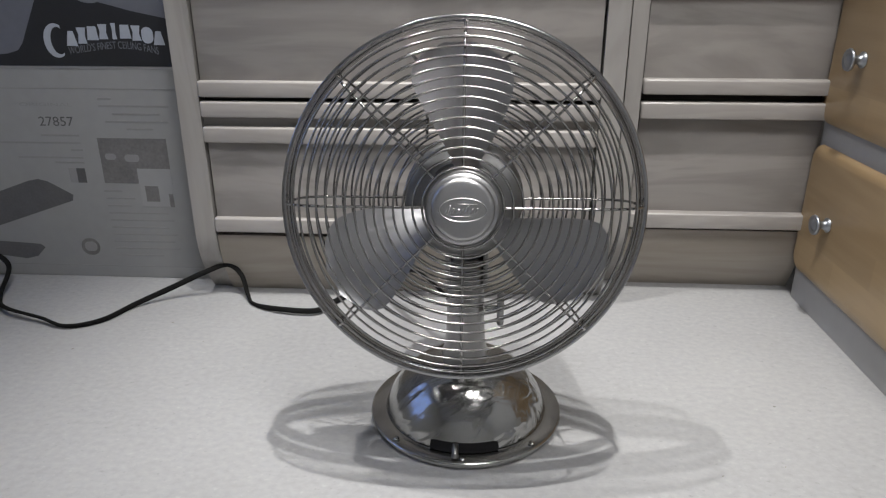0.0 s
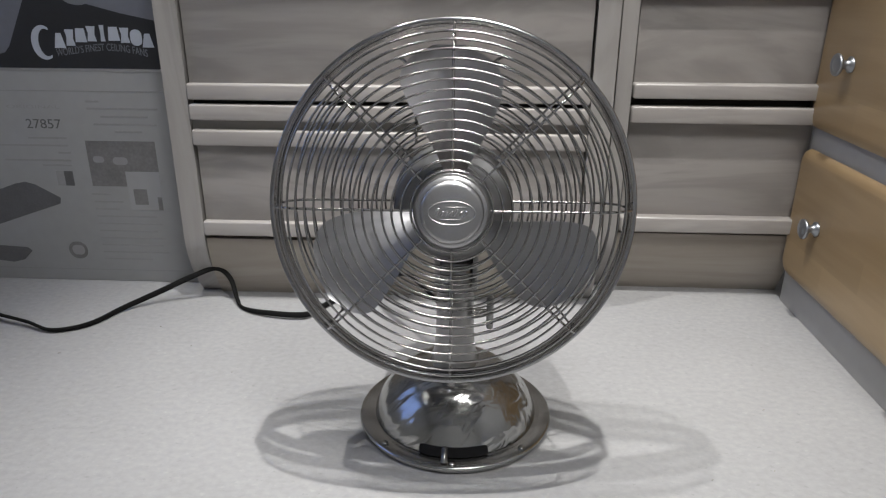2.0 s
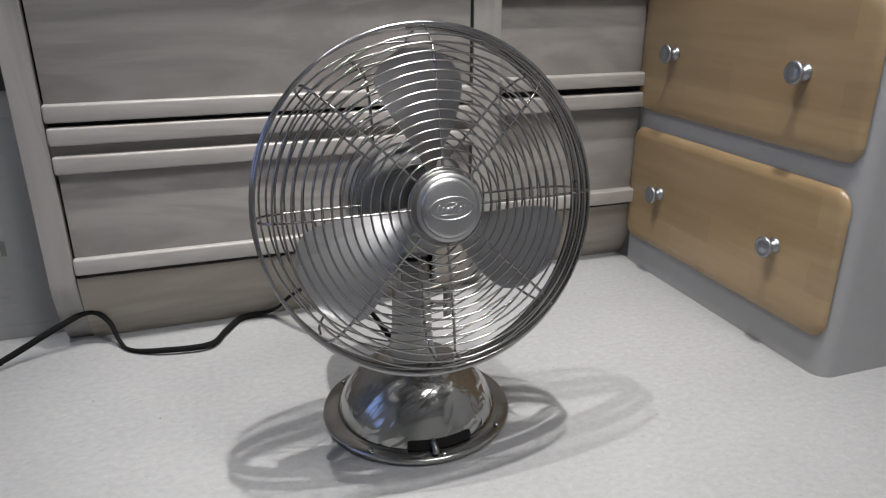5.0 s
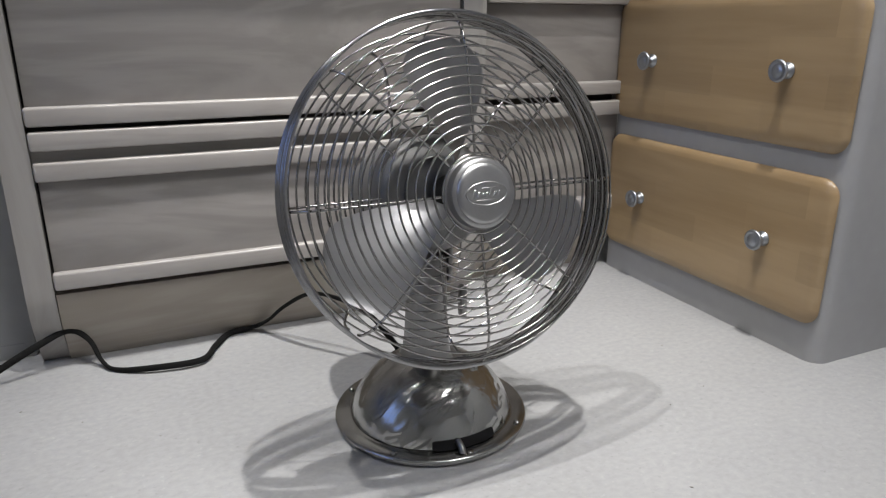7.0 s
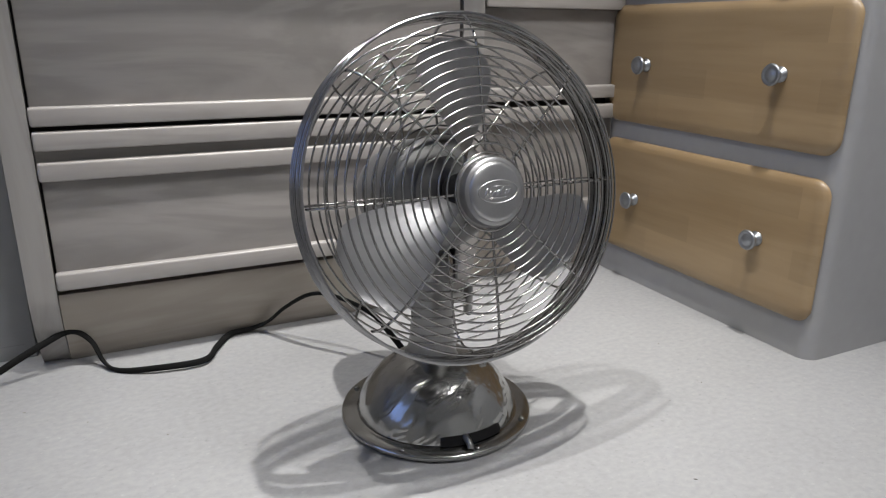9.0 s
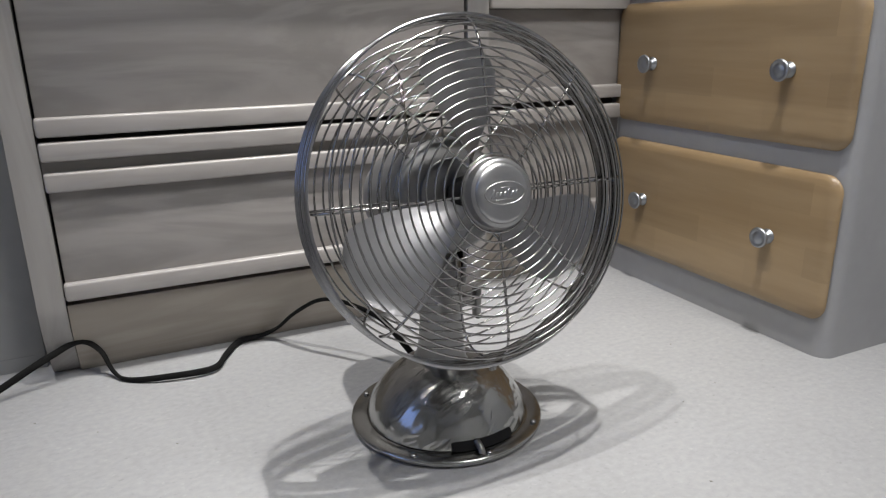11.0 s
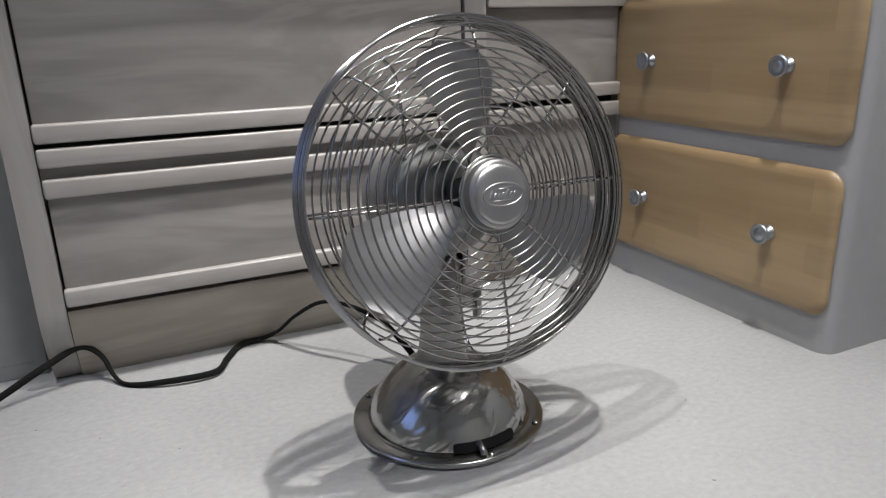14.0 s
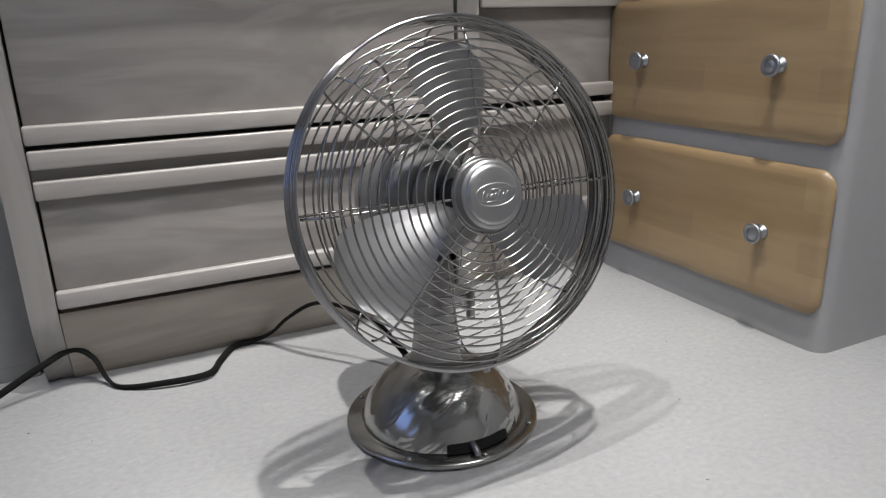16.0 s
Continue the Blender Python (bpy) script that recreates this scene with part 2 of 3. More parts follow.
def lathe(profile, m, steps=64, closed=False):
    """Turns (radius, height) pairs round the z axis of m. Radius 0 closes at a pole."""
    bm = bmesh.new()
    rows = []
    for r, h in profile:
        if r < 1e-6:
            rows.append([bm.verts.new(m @ Vector((0, 0, h)))])
        else:
            rows.append([bm.verts.new(m @ Vector((r * math.cos(a), r * math.sin(a), h)))
                         for a in (2 * math.pi * i / steps for i in range(steps))])
    pairs = list(zip(rows, rows[1:])) + ([(rows[-1], rows[0])] if closed else [])
    for p, q in pairs:
        for i in range(steps):
            j = (i + 1) % steps
            if len(p) == 1 and len(q) > 1:
                bm.faces.new((p[0], q[i], q[j]))
            elif len(q) == 1 and len(p) > 1:
                bm.faces.new((p[i], p[j], q[0]))
            elif len(p) > 1:
                bm.faces.new((p[i], p[j], q[j], q[i]))
    return bm


def tube(points, radius, sides=8, closed=False, flat=1.0, twist=0.0, phase=0.0, bm=None):
    """A round wire through the points; flat < 1 presses it thinner along its own up, twist turns that from point to point."""
    bm = bm or bmesh.new()
    pts = [Vector(p) for p in points]
    n, loops = len(pts), []
    up = None
    for i, p in enumerate(pts):
        a = pts[(i - 1) % n] if closed or i else p
        b = pts[(i + 1) % n] if closed or i < n - 1 else p
        d = (b - a).normalized()
        if up is None:
            up = Vector((0, 0, 1)) if abs(d.z) < 0.9 else Vector((1, 0, 0))
        side = d.cross(up).normalized()
        up = side.cross(d).normalized()
        turn = phase + twist * i
        wide, thin = (math.cos(turn) * side + math.sin(turn) * up), (math.cos(turn) * up - math.sin(turn) * side)
        loops.append([bm.verts.new(p + radius * (math.cos(t) * wide + flat * math.sin(t) * thin))
                      for t in (2 * math.pi * k / sides for k in range(sides))])
    for i in range(n if closed else n - 1):
        p, q = loops[i], loops[(i + 1) % n]
        for k in range(sides):
            j = (k + 1) % sides
            bm.faces.new((p[k], p[j], q[j], q[k]))
    if not closed:
        bm.faces.new(loops[0])
        bm.faces.new(loops[-1][::-1])
    return bm


def smooth_line(points, per=8):
    """A Catmull-Rom curve through the points."""
    p = [Vector(v) for v in points]
    p = [2 * p[0] - p[1], *p, 2 * p[-1] - p[-2]]
    out = []
    for i in range(1, len(p) - 2):
        a, b, c, d = p[i - 1:i + 3]
        for k in range(per):
            t = k / per
            out.append(0.5 * (2 * b + (c - a) * t + (2 * a - 5 * b + 4 * c - d) * t * t + (3 * b - a - 3 * c + d) * t ** 3))
    return out + [p[-2]]


def plate(outline, m, depth, bevel=0.0):
    """A flat outline of (x, y) pairs in m's plane, thickened along its z."""
    bm = bmesh.new()
    f = bm.faces.new([bm.verts.new(Vector((x, y, 0))) for x, y in outline])
    top = bmesh.ops.extrude_face_region(bm, geom=[f])["geom"]
    moved = [v for v in top if isinstance(v, bmesh.types.BMVert)]
    bmesh.ops.translate(bm, verts=moved, vec=(0, 0, depth))
    if bevel:
        edges = [e for e in bm.edges if all(v in set(moved) for v in e.verts)]
        bmesh.ops.bevel(bm, geom=edges, offset=bevel, segments=3, profile=0.5, affect="EDGES")
    bmesh.ops.transform(bm, matrix=m, verts=bm.verts[:])
    return bm


def rounded(x0, y0, x1, y1, r, steps=6):
    out = []
    for cx, cy, a in ((x1 - r, y1 - r, 0), (x0 + r, y1 - r, 90), (x0 + r, y0 + r, 180), (x1 - r, y0 + r, 270)):
        out += [(cx + r * math.cos(radians(a + 90 * k / steps)), cy + r * math.sin(radians(a + 90 * k / steps))) for k in range(steps + 1)]
    return out


def lettering(name, text, m, height, material, parent, width=None, arch=0.0):
    """Words in the built-in font, lying in m's plane with their middle at its origin; arch lifts the middle of the line."""
    c = bpy.data.curves.new(name, "FONT")
    c.body, c.size, c.align_x, c.align_y, c.extrude = text, height * 1.4, "CENTER", "CENTER", 0.0001
    tmp = new(name, c)
    bpy.context.view_layer.update()
    me = bpy.data.meshes.new_from_object(tmp.evaluated_get(bpy.context.evaluated_depsgraph_get()))
    bpy.data.objects.remove(tmp)
    bm = bmesh.new()
    bm.from_mesh(me)
    if width:
        w = max(v.co.x for v in bm.verts) - min(v.co.x for v in bm.verts)
        bmesh.ops.scale(bm, verts=bm.verts[:], vec=(width / w, 1, 1))
        for v in bm.verts:
            u = max(0.0, min(1.0, v.co.x / width + 0.5))
            v.co.y += arch * math.sin(math.pi * u ** 1.25)
    bmesh.ops.transform(bm, matrix=m, verts=bm.verts[:])
    return part(name, bm, material, parent, smooth=False)


# ---- the room ----
ROOM = dict(x0=-1.9, x1=1.9, y0=-1.6, y1=1.85, h=2.26)


def room():
    x0, x1, y0, y1, h = ROOM.values()
    floor = part("floor", box((x0, y0, -0.1), (x1, y1, 0.0)), FLOOR, smooth=False)
    tagged(floor, "pale grey mottled floor with a fine matt grain", "floor", kind="structure")
    c = part("ceiling", box((x0, y0, h), (x1, y1, h + 0.1)), CEILING, smooth=False)
    tagged(c, "plain white painted ceiling", "ceiling", kind="structure")
    for name, lo, hi in (("wall_north", (x0, y1, 0), (x1, y1 + 0.1, h)), ("wall_south", (x0, y0 - 0.1, 0), (x1, y0, h)),
                         ("wall_east", (x1, y0 - 0.1, 0), (x1 + 0.1, y1 + 0.1, h))):
        tagged(part(name, box(lo, hi), WALL, smooth=False), "plain pale grey painted wall", "wall", kind="structure")
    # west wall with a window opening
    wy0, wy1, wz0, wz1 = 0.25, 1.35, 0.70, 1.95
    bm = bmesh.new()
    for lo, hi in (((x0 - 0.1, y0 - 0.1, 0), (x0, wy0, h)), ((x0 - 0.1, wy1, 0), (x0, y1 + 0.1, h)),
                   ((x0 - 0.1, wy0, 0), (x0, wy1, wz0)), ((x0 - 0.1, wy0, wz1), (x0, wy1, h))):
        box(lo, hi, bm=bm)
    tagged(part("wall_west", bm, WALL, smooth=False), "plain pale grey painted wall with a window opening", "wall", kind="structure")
    w = thing("window_1", (x0 - 0.05, (wy0 + wy1) / 2, wz0), "white framed window with a half-open slatted blind", "window", kind="structure")
    bm = bmesh.new()
    for lo, hi in (((x0 - 0.08, wy0, wz0), (x0 - 0.02, wy1, wz0 + 0.05)), ((x0 - 0.08, wy0, wz1 - 0.05), (x0 - 0.02, wy1, wz1)),
                   ((x0 - 0.08, wy0, wz0 + 0.05), (x0 - 0.02, wy0 + 0.05, wz1 - 0.05)), ((x0 - 0.08, wy1 - 0.05, wz0 + 0.05), (x0 - 0.02, wy1, wz1 - 0.05))):
        box(lo, hi, bm=bm)
    part("window_frame", bm, CEILING, w, smooth=False)
    for k in range(13):
        z = wz0 + 0.09 + 0.085 * k
        part("blind_slat", box((x0 - 0.016, wy0 + 0.052, z), (x0 - 0.004, wy1 - 0.052, z + 0.036), bevel=0.001, segments=1), CEILING, w, smooth=False)
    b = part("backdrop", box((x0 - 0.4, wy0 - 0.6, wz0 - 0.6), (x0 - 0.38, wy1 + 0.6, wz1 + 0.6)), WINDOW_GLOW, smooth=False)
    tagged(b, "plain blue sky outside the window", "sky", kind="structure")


room()


def ceiling_lamp(at):
    lamp = thing("ceiling_spotlight", (at[0], at[1], ROOM["h"]), "small round recessed ceiling spotlight with a white rim", "ceiling light", "ceiling spotlights")
    m = Matrix.Translation((at[0], at[1], 0))
    part("rim", lathe([(0.045, 2.225), (0.06, 2.225), (0.062, 2.23), (0.06, 2.259), (0.045, 2.259)], m, 40, True), CEILING, lamp)
    part("bulb", lathe([(0, 2.243), (0.03, 2.243), (0.04, 2.25), (0.04, 2.258), (0, 2.258)], m, 32), LAMP_GLOW, lamp)


ceiling_lamp(LAMP_A)
ceiling_lamp(LAMP_B)


def panel_lamp(at):
    lamp = thing("ceiling_panel_light", (at[0], at[1], ROOM["h"]), "flat rectangular white ceiling light panel", "ceiling light")
    x, y, h = at[0], at[1], ROOM["h"]
    bm = bmesh.new()
    w, d, rim = 0.28, 0.28, 0.02
    for lo, hi in (((x - w - rim, y - d - rim), (x + w + rim, y - d)), ((x - w - rim, y + d), (x + w + rim, y + d + rim)), ((x - w - rim, y - d), (x - w, y + d)), ((x + w, y - d), (x + w + rim, y + d))):
        box((*lo, h - 0.036), (*hi, h - 0.001), bm=bm)
    part("frame", bm, CEILING, lamp, smooth=False)
    part("diffuser", box((x - w + 0.001, y - d + 0.001, h - 0.030), (x + w - 0.001, y + d - 0.001, h - 0.002)), PANEL_GLOW, lamp, "glowing white diffuser", smooth=False)


panel_lamp(LAMP_C)


def crumbs():
    bm = bmesh.new()
    rng = random.Random(4)
    for x, y, size in ((-0.373, 1.126, 0.0015), (0.544, 1.041, 0.0013), (0.513, 0.928, 0.0011), (0.443, 0.910, 0.0010), (-0.267, 1.210, 0.0012), (-0.200, 1.156, 0.0010),
                       (-0.120, 1.090, 0.0009), (0.354, 0.779, 0.0014)):
        turn = Matrix.Translation((x, y, 0.0006)) @ Matrix.Rotation(rng.uniform(0, 3), 4, "Z") @ Matrix.Diagonal((size * 1.6, size * 0.7, 0.0006, 1))
        bmesh.ops.create_icosphere(bm, subdivisions=1, radius=1, matrix=turn)
    tagged(part("crumbs", bm, KICK), "tiny dark crumbs scattered on the pale floor", "crumbs", kind="stuff")


crumbs()


# ---- drawer cabinets ----
def rail(x0, x1, z0, z1, front, back, parent, name="rail"):
    """A pull bar: a well rounded upper edge, a tighter lower one, and eased ends."""
    up, low = 0.0036, 0.0018
    line = [(back, z0), (front + low, z0)]
    line += [(front + low - low * math.sin(radians(a)), z0 + low - low * math.cos(radians(a))) for a in (30, 60, 90)]
    line += [(front + up - up * math.cos(radians(a)), z1 - up + up * math.sin(radians(a))) for a in (0, 15, 30, 45, 60, 75, 90)] + [(back, z1)]
    mid = (z0 + z1) / 2
    bm = bmesh.new()
    rows = []
    for x, inset in ((x0, 0.0032), (x0 + 0.0006, 0.0016), (x0 + 0.0018, 0.0005), (x0 + 0.0036, 0), (x1 - 0.0036, 0), (x1 - 0.0018, 0.0005), (x1 - 0.0006, 0.0016), (x1, 0.0032)):
        rows.append([bm.verts.new((x, min(back, y + inset), mid + (z - mid) * (1 - inset / (mid - z0)))) for y, z in line])
    for p, q in zip(rows, rows[1:]):
        for i in range(len(line)):
            j = (i + 1) % len(line)
            bm.faces.new((p[i], p[j], q[j], q[i]))
    bm.faces.new(rows[0])
    bm.faces.new(rows[-1][::-1])
    return part(name, bm, RAIL_WOOD, parent, angle=50)


def tucked(x0, x1, face, back, top, tuck):
    """A panel whose face is upright above and curves back to the floor below."""
    line = [(face + tuck * max(0.0, 1 - z / 0.112) ** 2, z) for z in [min(top, 0.112) * k / 14 for k in range(15)]]
    if top > 0.1125:
        line.append((face, top))
    line += [(back, line[-1][1]), (back, 0.0)]
    bm = bmesh.new()
    ends = [[bm.verts.new((x, y, z)) for y, z in line] for x in (x0, x1)]
    for i in range(len(line)):
        j = (i + 1) % len(line)
        bm.faces.new((ends[0][i], ends[0][j], ends[1][j], ends[1][i]))
    bm.faces.new(ends[0][::-1])
    bm.faces.new(ends[1])
    return bm


def lifted(z):
    return z + 0.019 * (0.473 - z)


def cabinet(x0, x1, front, kick_y, drawers, rails, stile, end, label, top, deep):
    """Drawers: (z0, z1, panel z0, panel z1); rails: those on the frame."""
    mid = (x0 + x1) / 2
    cab = thing("drawer_cabinet", (mid, front + 0.2, 0), label, "cabinet", "drawer cabinets")
    back, inner0, inner1 = front + 0.42, x0 + stile, x1 - end
    for a, b, set_back in ((x0, inner0, 0.006), (inner1, x1, 0.006 if end > 0.01 else deep + 0.002)):
        part("side_panel", tucked(a, b, front + set_back, back, top, kick_y - front), STILE_WOOD, cab, angle=25)
    # solid block for the hollow inside, its shade put into the colour
    part("carcass", box((inner0, front + deep + 0.018, 0.113), (inner1, back, top - 0.01)), SHADED_GAP, cab, smooth=False)
    # unseen top, added with a 55 mm overhang to shade the upper fronts
    part("top_panel", box((x0, front - 0.055, top + 0.0005), (x1, back, top + 0.02), bevel=0.003), STILE_WOOD, cab)
    part("plinth", tucked(inner0 + 0.001, inner1 - 0.001 if end > 0.01 else x1 + 0.003, front + deep - 0.001, back - 0.01, 0.1068, kick_y - front - deep), BOUNCE_LIT_WOOD, cab, "plinth that curves back to the floor", angle=25)
    gap = 0.0035
    if rails:
        part("finger_recess", box((inner0 + 0.001, front + deep + 0.001, 0.268), (inner1 - 0.001, front + deep + 0.010, 0.302)), KICK, cab, smooth=False)
    near_end = gap if end > 0.01 else 0.0006
    for z0, z1, low, high in drawers:
        d = part("drawer_front", box((inner0 + gap, front + deep, z0 + 0.002), (inner1 - near_end, front + deep + 0.016, z1 - 0.002), bevel=0.0015), PALE_WOOD, cab)
        if low:
            rail(inner0 + gap - 0.002, inner1 - near_end + 0.002, z0, lifted(z0 + low), front, front + deep - 0.0005, d, "bottom_rail")
        if high:
            rail(inner0 + gap - 0.002, inner1 - near_end + 0.002, z1 - high, lifted(z1), front, front + deep - 0.0005, d, "top_rail")
    for z0, z1 in rails:
        rail(inner0 + gap - 0.002, inner1 - near_end + 0.002, z0, lifted(z1), front, front + deep, cab, "frame_rail")
    return cab


cabinet(-0.2535, 0.3815, 1.293, 1.342, [(0.3195, 0.62, 0.0205, 0.024), (0.1145, 0.273, 0.0165, 0.0195)], [(0.2905, 0.3105)], 0.0325, 0.0305,
        "pale limed-wood drawer cabinet with horizontal pull rails, standing on the floor", 0.66, 0.010)
cabinet(0.3945, 0.6925, 1.350, 1.400, [(0.4665, 0.62, 0.0205, 0.024), (0.320, 0.4684, 0.0195, 0.0), (0.1145, 0.3060, 0.0180, 0.0215)], [], 0.0230, 0.003,
        "narrow pale limed-wood drawer cabinet beside the larger one", 0.66, 0.017)


# ---- maple chest ----
def chest():
    x0, y0, y1, depth, top = 0.689, 0.908, 1.377, 0.42, 0.74
    ch = thing("chest_of_drawers", (x0 + depth / 2, (y0 + y1) / 2, 0), "grey painted chest with honey maple drawer fronts and pewter knobs", "dresser")
    outline = rounded(x0, y0, x0 + depth, y1, 0.022, 6)
    part("body", plate(outline, Matrix.Identity(4), top, 0.006), GREY_PAINT, ch, "grey painted body with rounded corner posts", angle=50)
    for z0, z1, kz in ((0.052, 0.2505, 0.151), (0.281, 0.4750, 0.379), (0.506, 0.692, 0.600)):
        m = Matrix(((0, 0, -0.50, x0 - 0.0005), (-1, 0, 0, 0), (0, 1, 0, 0), (0, 0, 0, 1)))
        d = part("drawer", plate(rounded(-1.369, z0, -0.916, z1, 0.024, 7), m, 0.0170, 0.0160), MAPLE, ch, "honey maple drawer front with rounded edges", angle=60)
        for ky in (1.274, 1.013):
            km = Matrix.Translation((x0 - 0.0088, ky, kz)) @ Matrix.Rotation(radians(-90), 4, "Y")
            profile = [(0, 0.0005), (0.0105, 0.0005), (0.0108, 0.002), (0.0075, 0.004), (0.0055, 0.008), (0.0058, 0.012), (0.0085, 0.015), (0.0136, 0.0165),
                       (0.0148, 0.0185), (0.0141, 0.0205), (0.0125, 0.0215), (0.0105, 0.0205), (0.0085, 0.0200), (0.0065, 0.0215), (0.004, 0.0225), (0, 0.0228)]
            part("knob", lathe(profile, km, 32), KNOB, d, "turned pewter knob with a ringed face", angle=70)


chest()


# ---- fan carton ----
def carton():
    y, x0, x1, top = 1.370, -0.98, -0.262, 0.60
    b = thing("fan_carton", ((x0 + x1) / 2, y + 0.13, 0), "printed grey cardboard fan carton with a black band", "box")
    part("body", box((x0, y, 0.0), (x1, y + 0.26, top), bevel=0.002), CARTON, b)
    m = Matrix(((1, 0, 0, 0), (0, 0, -1, y - 0.0002), (0, 1, 0, 0), (0, 0, 0, 1)))

    def print_shape(name, pts, mat, lift=0.0, label=""):
        return part(name, plate(pts, Matrix.Translation((0, -lift * 0.4, 0)) @ m, 0.0002), mat, b, label, smooth=False)

    def bar(xa, xb, z, h, mat=INK_GREY):
        print_shape("text_bar", [(xa, z - h / 2), (xb, z - h / 2), (xb, z + h / 2), (xa, z + h / 2)], mat)

    print_shape("upper_panel", [(x0 + 0.003, 0.352), (x1 - 0.003, 0.352), (x1 - 0.003, top - 0.004), (x0 + 0.003, top - 0.004)], CARTON_BLUE, label="grey-blue printed upper panel")
    band = [(x0 + 0.003, 0.3525), (-0.2655, 0.3525), (-0.2655, 0.418), (-0.335, 0.432), (-0.405, 0.450), (-0.44, 0.475), (-0.46, 0.50),
            (-0.478, 0.452), (-0.500, 0.410), (-0.513, 0.385), (-0.522, 0.375), (-0.54, 0.370), (-0.60, 0.366), (x0 + 0.003, 0.366)]
    print_shape("black_band", band, INK_BLACK, 0.0008, "black printed band with a white name mark")
    print_shape("white_line", [(x0 + 0.003, 0.3475), (-0.2655, 0.3475), (-0.2655, 0.3505), (x0 + 0.003, 0.3505)], INK_GREY, 0.0008)
    # name mark: plain shapes standing in a shallow arch
    big = []
    for k in range(25):
        a = radians(60 + 240 * k / 24)
        big.append((-0.459 + 0.019 * math.cos(a), 0.3895 + 0.025 * math.sin(a)))
    for k in range(24, -1, -1):
        a = radians(60 + 240 * k / 24)
        big.append((-0.455 + 0.012 * math.cos(a), 0.3895 + 0.020 * math.sin(a)))
    print_shape("name_mark", big, INK_WHITE, 0.0016)
    kinds = "wedge slab wedge slab post wedge slab pebble wedge".split()
    for k, kind in enumerate(kinds):
        u = k / 8
        cx, cz = -0.4345 + 0.135 * u, 0.3880 + 0.0150 * math.sin(math.pi * (0.10 + 0.80 * u)) + 0.001 * u
        w, h = (0.0088 if kind != "post" else 0.0045), 0.0108 + 0.001 * math.sin(k * 2.1)
        if kind == "wedge":
            top = 0.75 if k % 4 else 0.45
            shape = [(cx - w, cz - h), (cx + w, cz - h), (cx + w * top, cz + h), (cx - w * top, cz + h)]
        elif kind == "pebble":
            shape = rounded(cx - w, cz - h, cx + w, cz + h, w * 0.9, 6)
        else:
            shape = [(cx - w * 0.8, cz - h), (cx + w * 0.8, cz - h), (cx + w * 0.55, cz - h * 0.1), (cx + w * 0.8, cz + h), (cx - w * 0.8, cz + h), (cx - w * 0.55, cz + h * 0.1)]
        print_shape("name_mark", shape, INK_WHITE, 0.0016)
    words = Matrix(((1, 0, 0, -0.372), (0, 0, -1, y - 0.0009), (0, 1, 0, 0.3745), (0, 0, 0, 1)))
    lettering("slogan", "WORLD'S FINEST CEILING FANS", words, 0.0108, INK_PALE, b, 0.140, arch=0.0085)
    oval = [(-0.401 + 0.019 * math.cos(a) + 0.004 * math.sin(a), 0.4515 + 0.0075 * math.sin(a) - 0.004 * math.cos(a)) for a in (2 * math.pi * k / 24 for k in range(24))]
    print_shape("ornament", oval, INK_PALE, 0.0016, "pale printed oval ornament")
    # lower panel
    bar(x0 + 0.01, -0.275, 0.318, 0.0015)
    bar(x0 + 0.01, -0.275, 0.021, 0.0012)
    number = Matrix(((1, 0, 0, -0.4855), (0, 0, -1, y - 0.0003), (0, 1, 0, 0.266), (0, 0, 0, 1)))
    lettering("model_number", "27857", number, 0.015, INK_DARK, b, 0.056)
    title = Matrix(((1, 0, 0, -0.497), (0, 0, -1, y - 0.0003), (0, 1, 0, 0.293), (0, 0, 0, 1)))
    lettering("small_title", "ORIGINAL", title, 0.0055, INK_GREY, b, 0.085)
    for xa, xb, z in ((-0.515, -0.452, 0.2445), (-0.585, -0.452, 0.2325), (-0.470, -0.450, 0.221), (-0.560, -0.452, 0.2085), (-0.500, -0.452, 0.2005)):
        bar(xa, xb, z, 0.003)
    for xa, xb, z in ((-0.412, -0.39, 0.3025), (-0.412, -0.300, 0.2915), (-0.392, -0.316, 0.279), (-0.405, -0.304, 0.267), (-0.373, -0.330, 0.2555)):
        bar(xa, xb, z, 0.003)
    print_shape("photo", [(-0.424, 0.167), (-0.312, 0.167), (-0.312, 0.241), (-0.424, 0.241)], INK_MID, label="dark grey printed photograph")
    for cx, cz, w, h in ((-0.407, 0.211, 0.009, 0.005), (-0.372, 0.209, 0.012, 0.006)):
        print_shape("photo_light", rounded(cx - w, cz - h, cx + w, cz + h, h * 0.9, 4), INK_GREY, 0.0008)
    print_shape("inset_photo", [(-0.367, 0.128), (-0.312, 0.128), (-0.312, 0.192), (-0.367, 0.192)], CARTON, 0.0008)
    print_shape("inset_photo_mark", [(-0.358, 0.137), (-0.336, 0.137), (-0.336, 0.163), (-0.358, 0.163)], INK_MID, 0.0016)
    print_shape("inset_photo_mark", [(-0.320, 0.128), (-0.313, 0.128), (-0.313, 0.150), (-0.320, 0.150)], INK_MID, 0.0016)
    for k, (xa, xb) in enumerate(((-0.428, -0.397), (-0.426, -0.378), (-0.426, -0.386), (-0.426, -0.326), (-0.426, -0.318), (-0.426, -0.328), (-0.426, -0.316),
                                  (-0.426, -0.322), (-0.426, -0.314), (-0.426, -0.344))):
        bar(xa, xb, 0.1535 - 0.0125 * k, 0.0026)
    print_shape("swatch", [(-0.481, 0.167), (-0.468, 0.167), (-0.468, 0.191), (-0.481, 0.191)], INK_GREY)
    print_shape("swatch", [(-0.468, 0.167), (-0.4535, 0.167), (-0.4535, 0.191), (-0.468, 0.191)], INK_DARK)
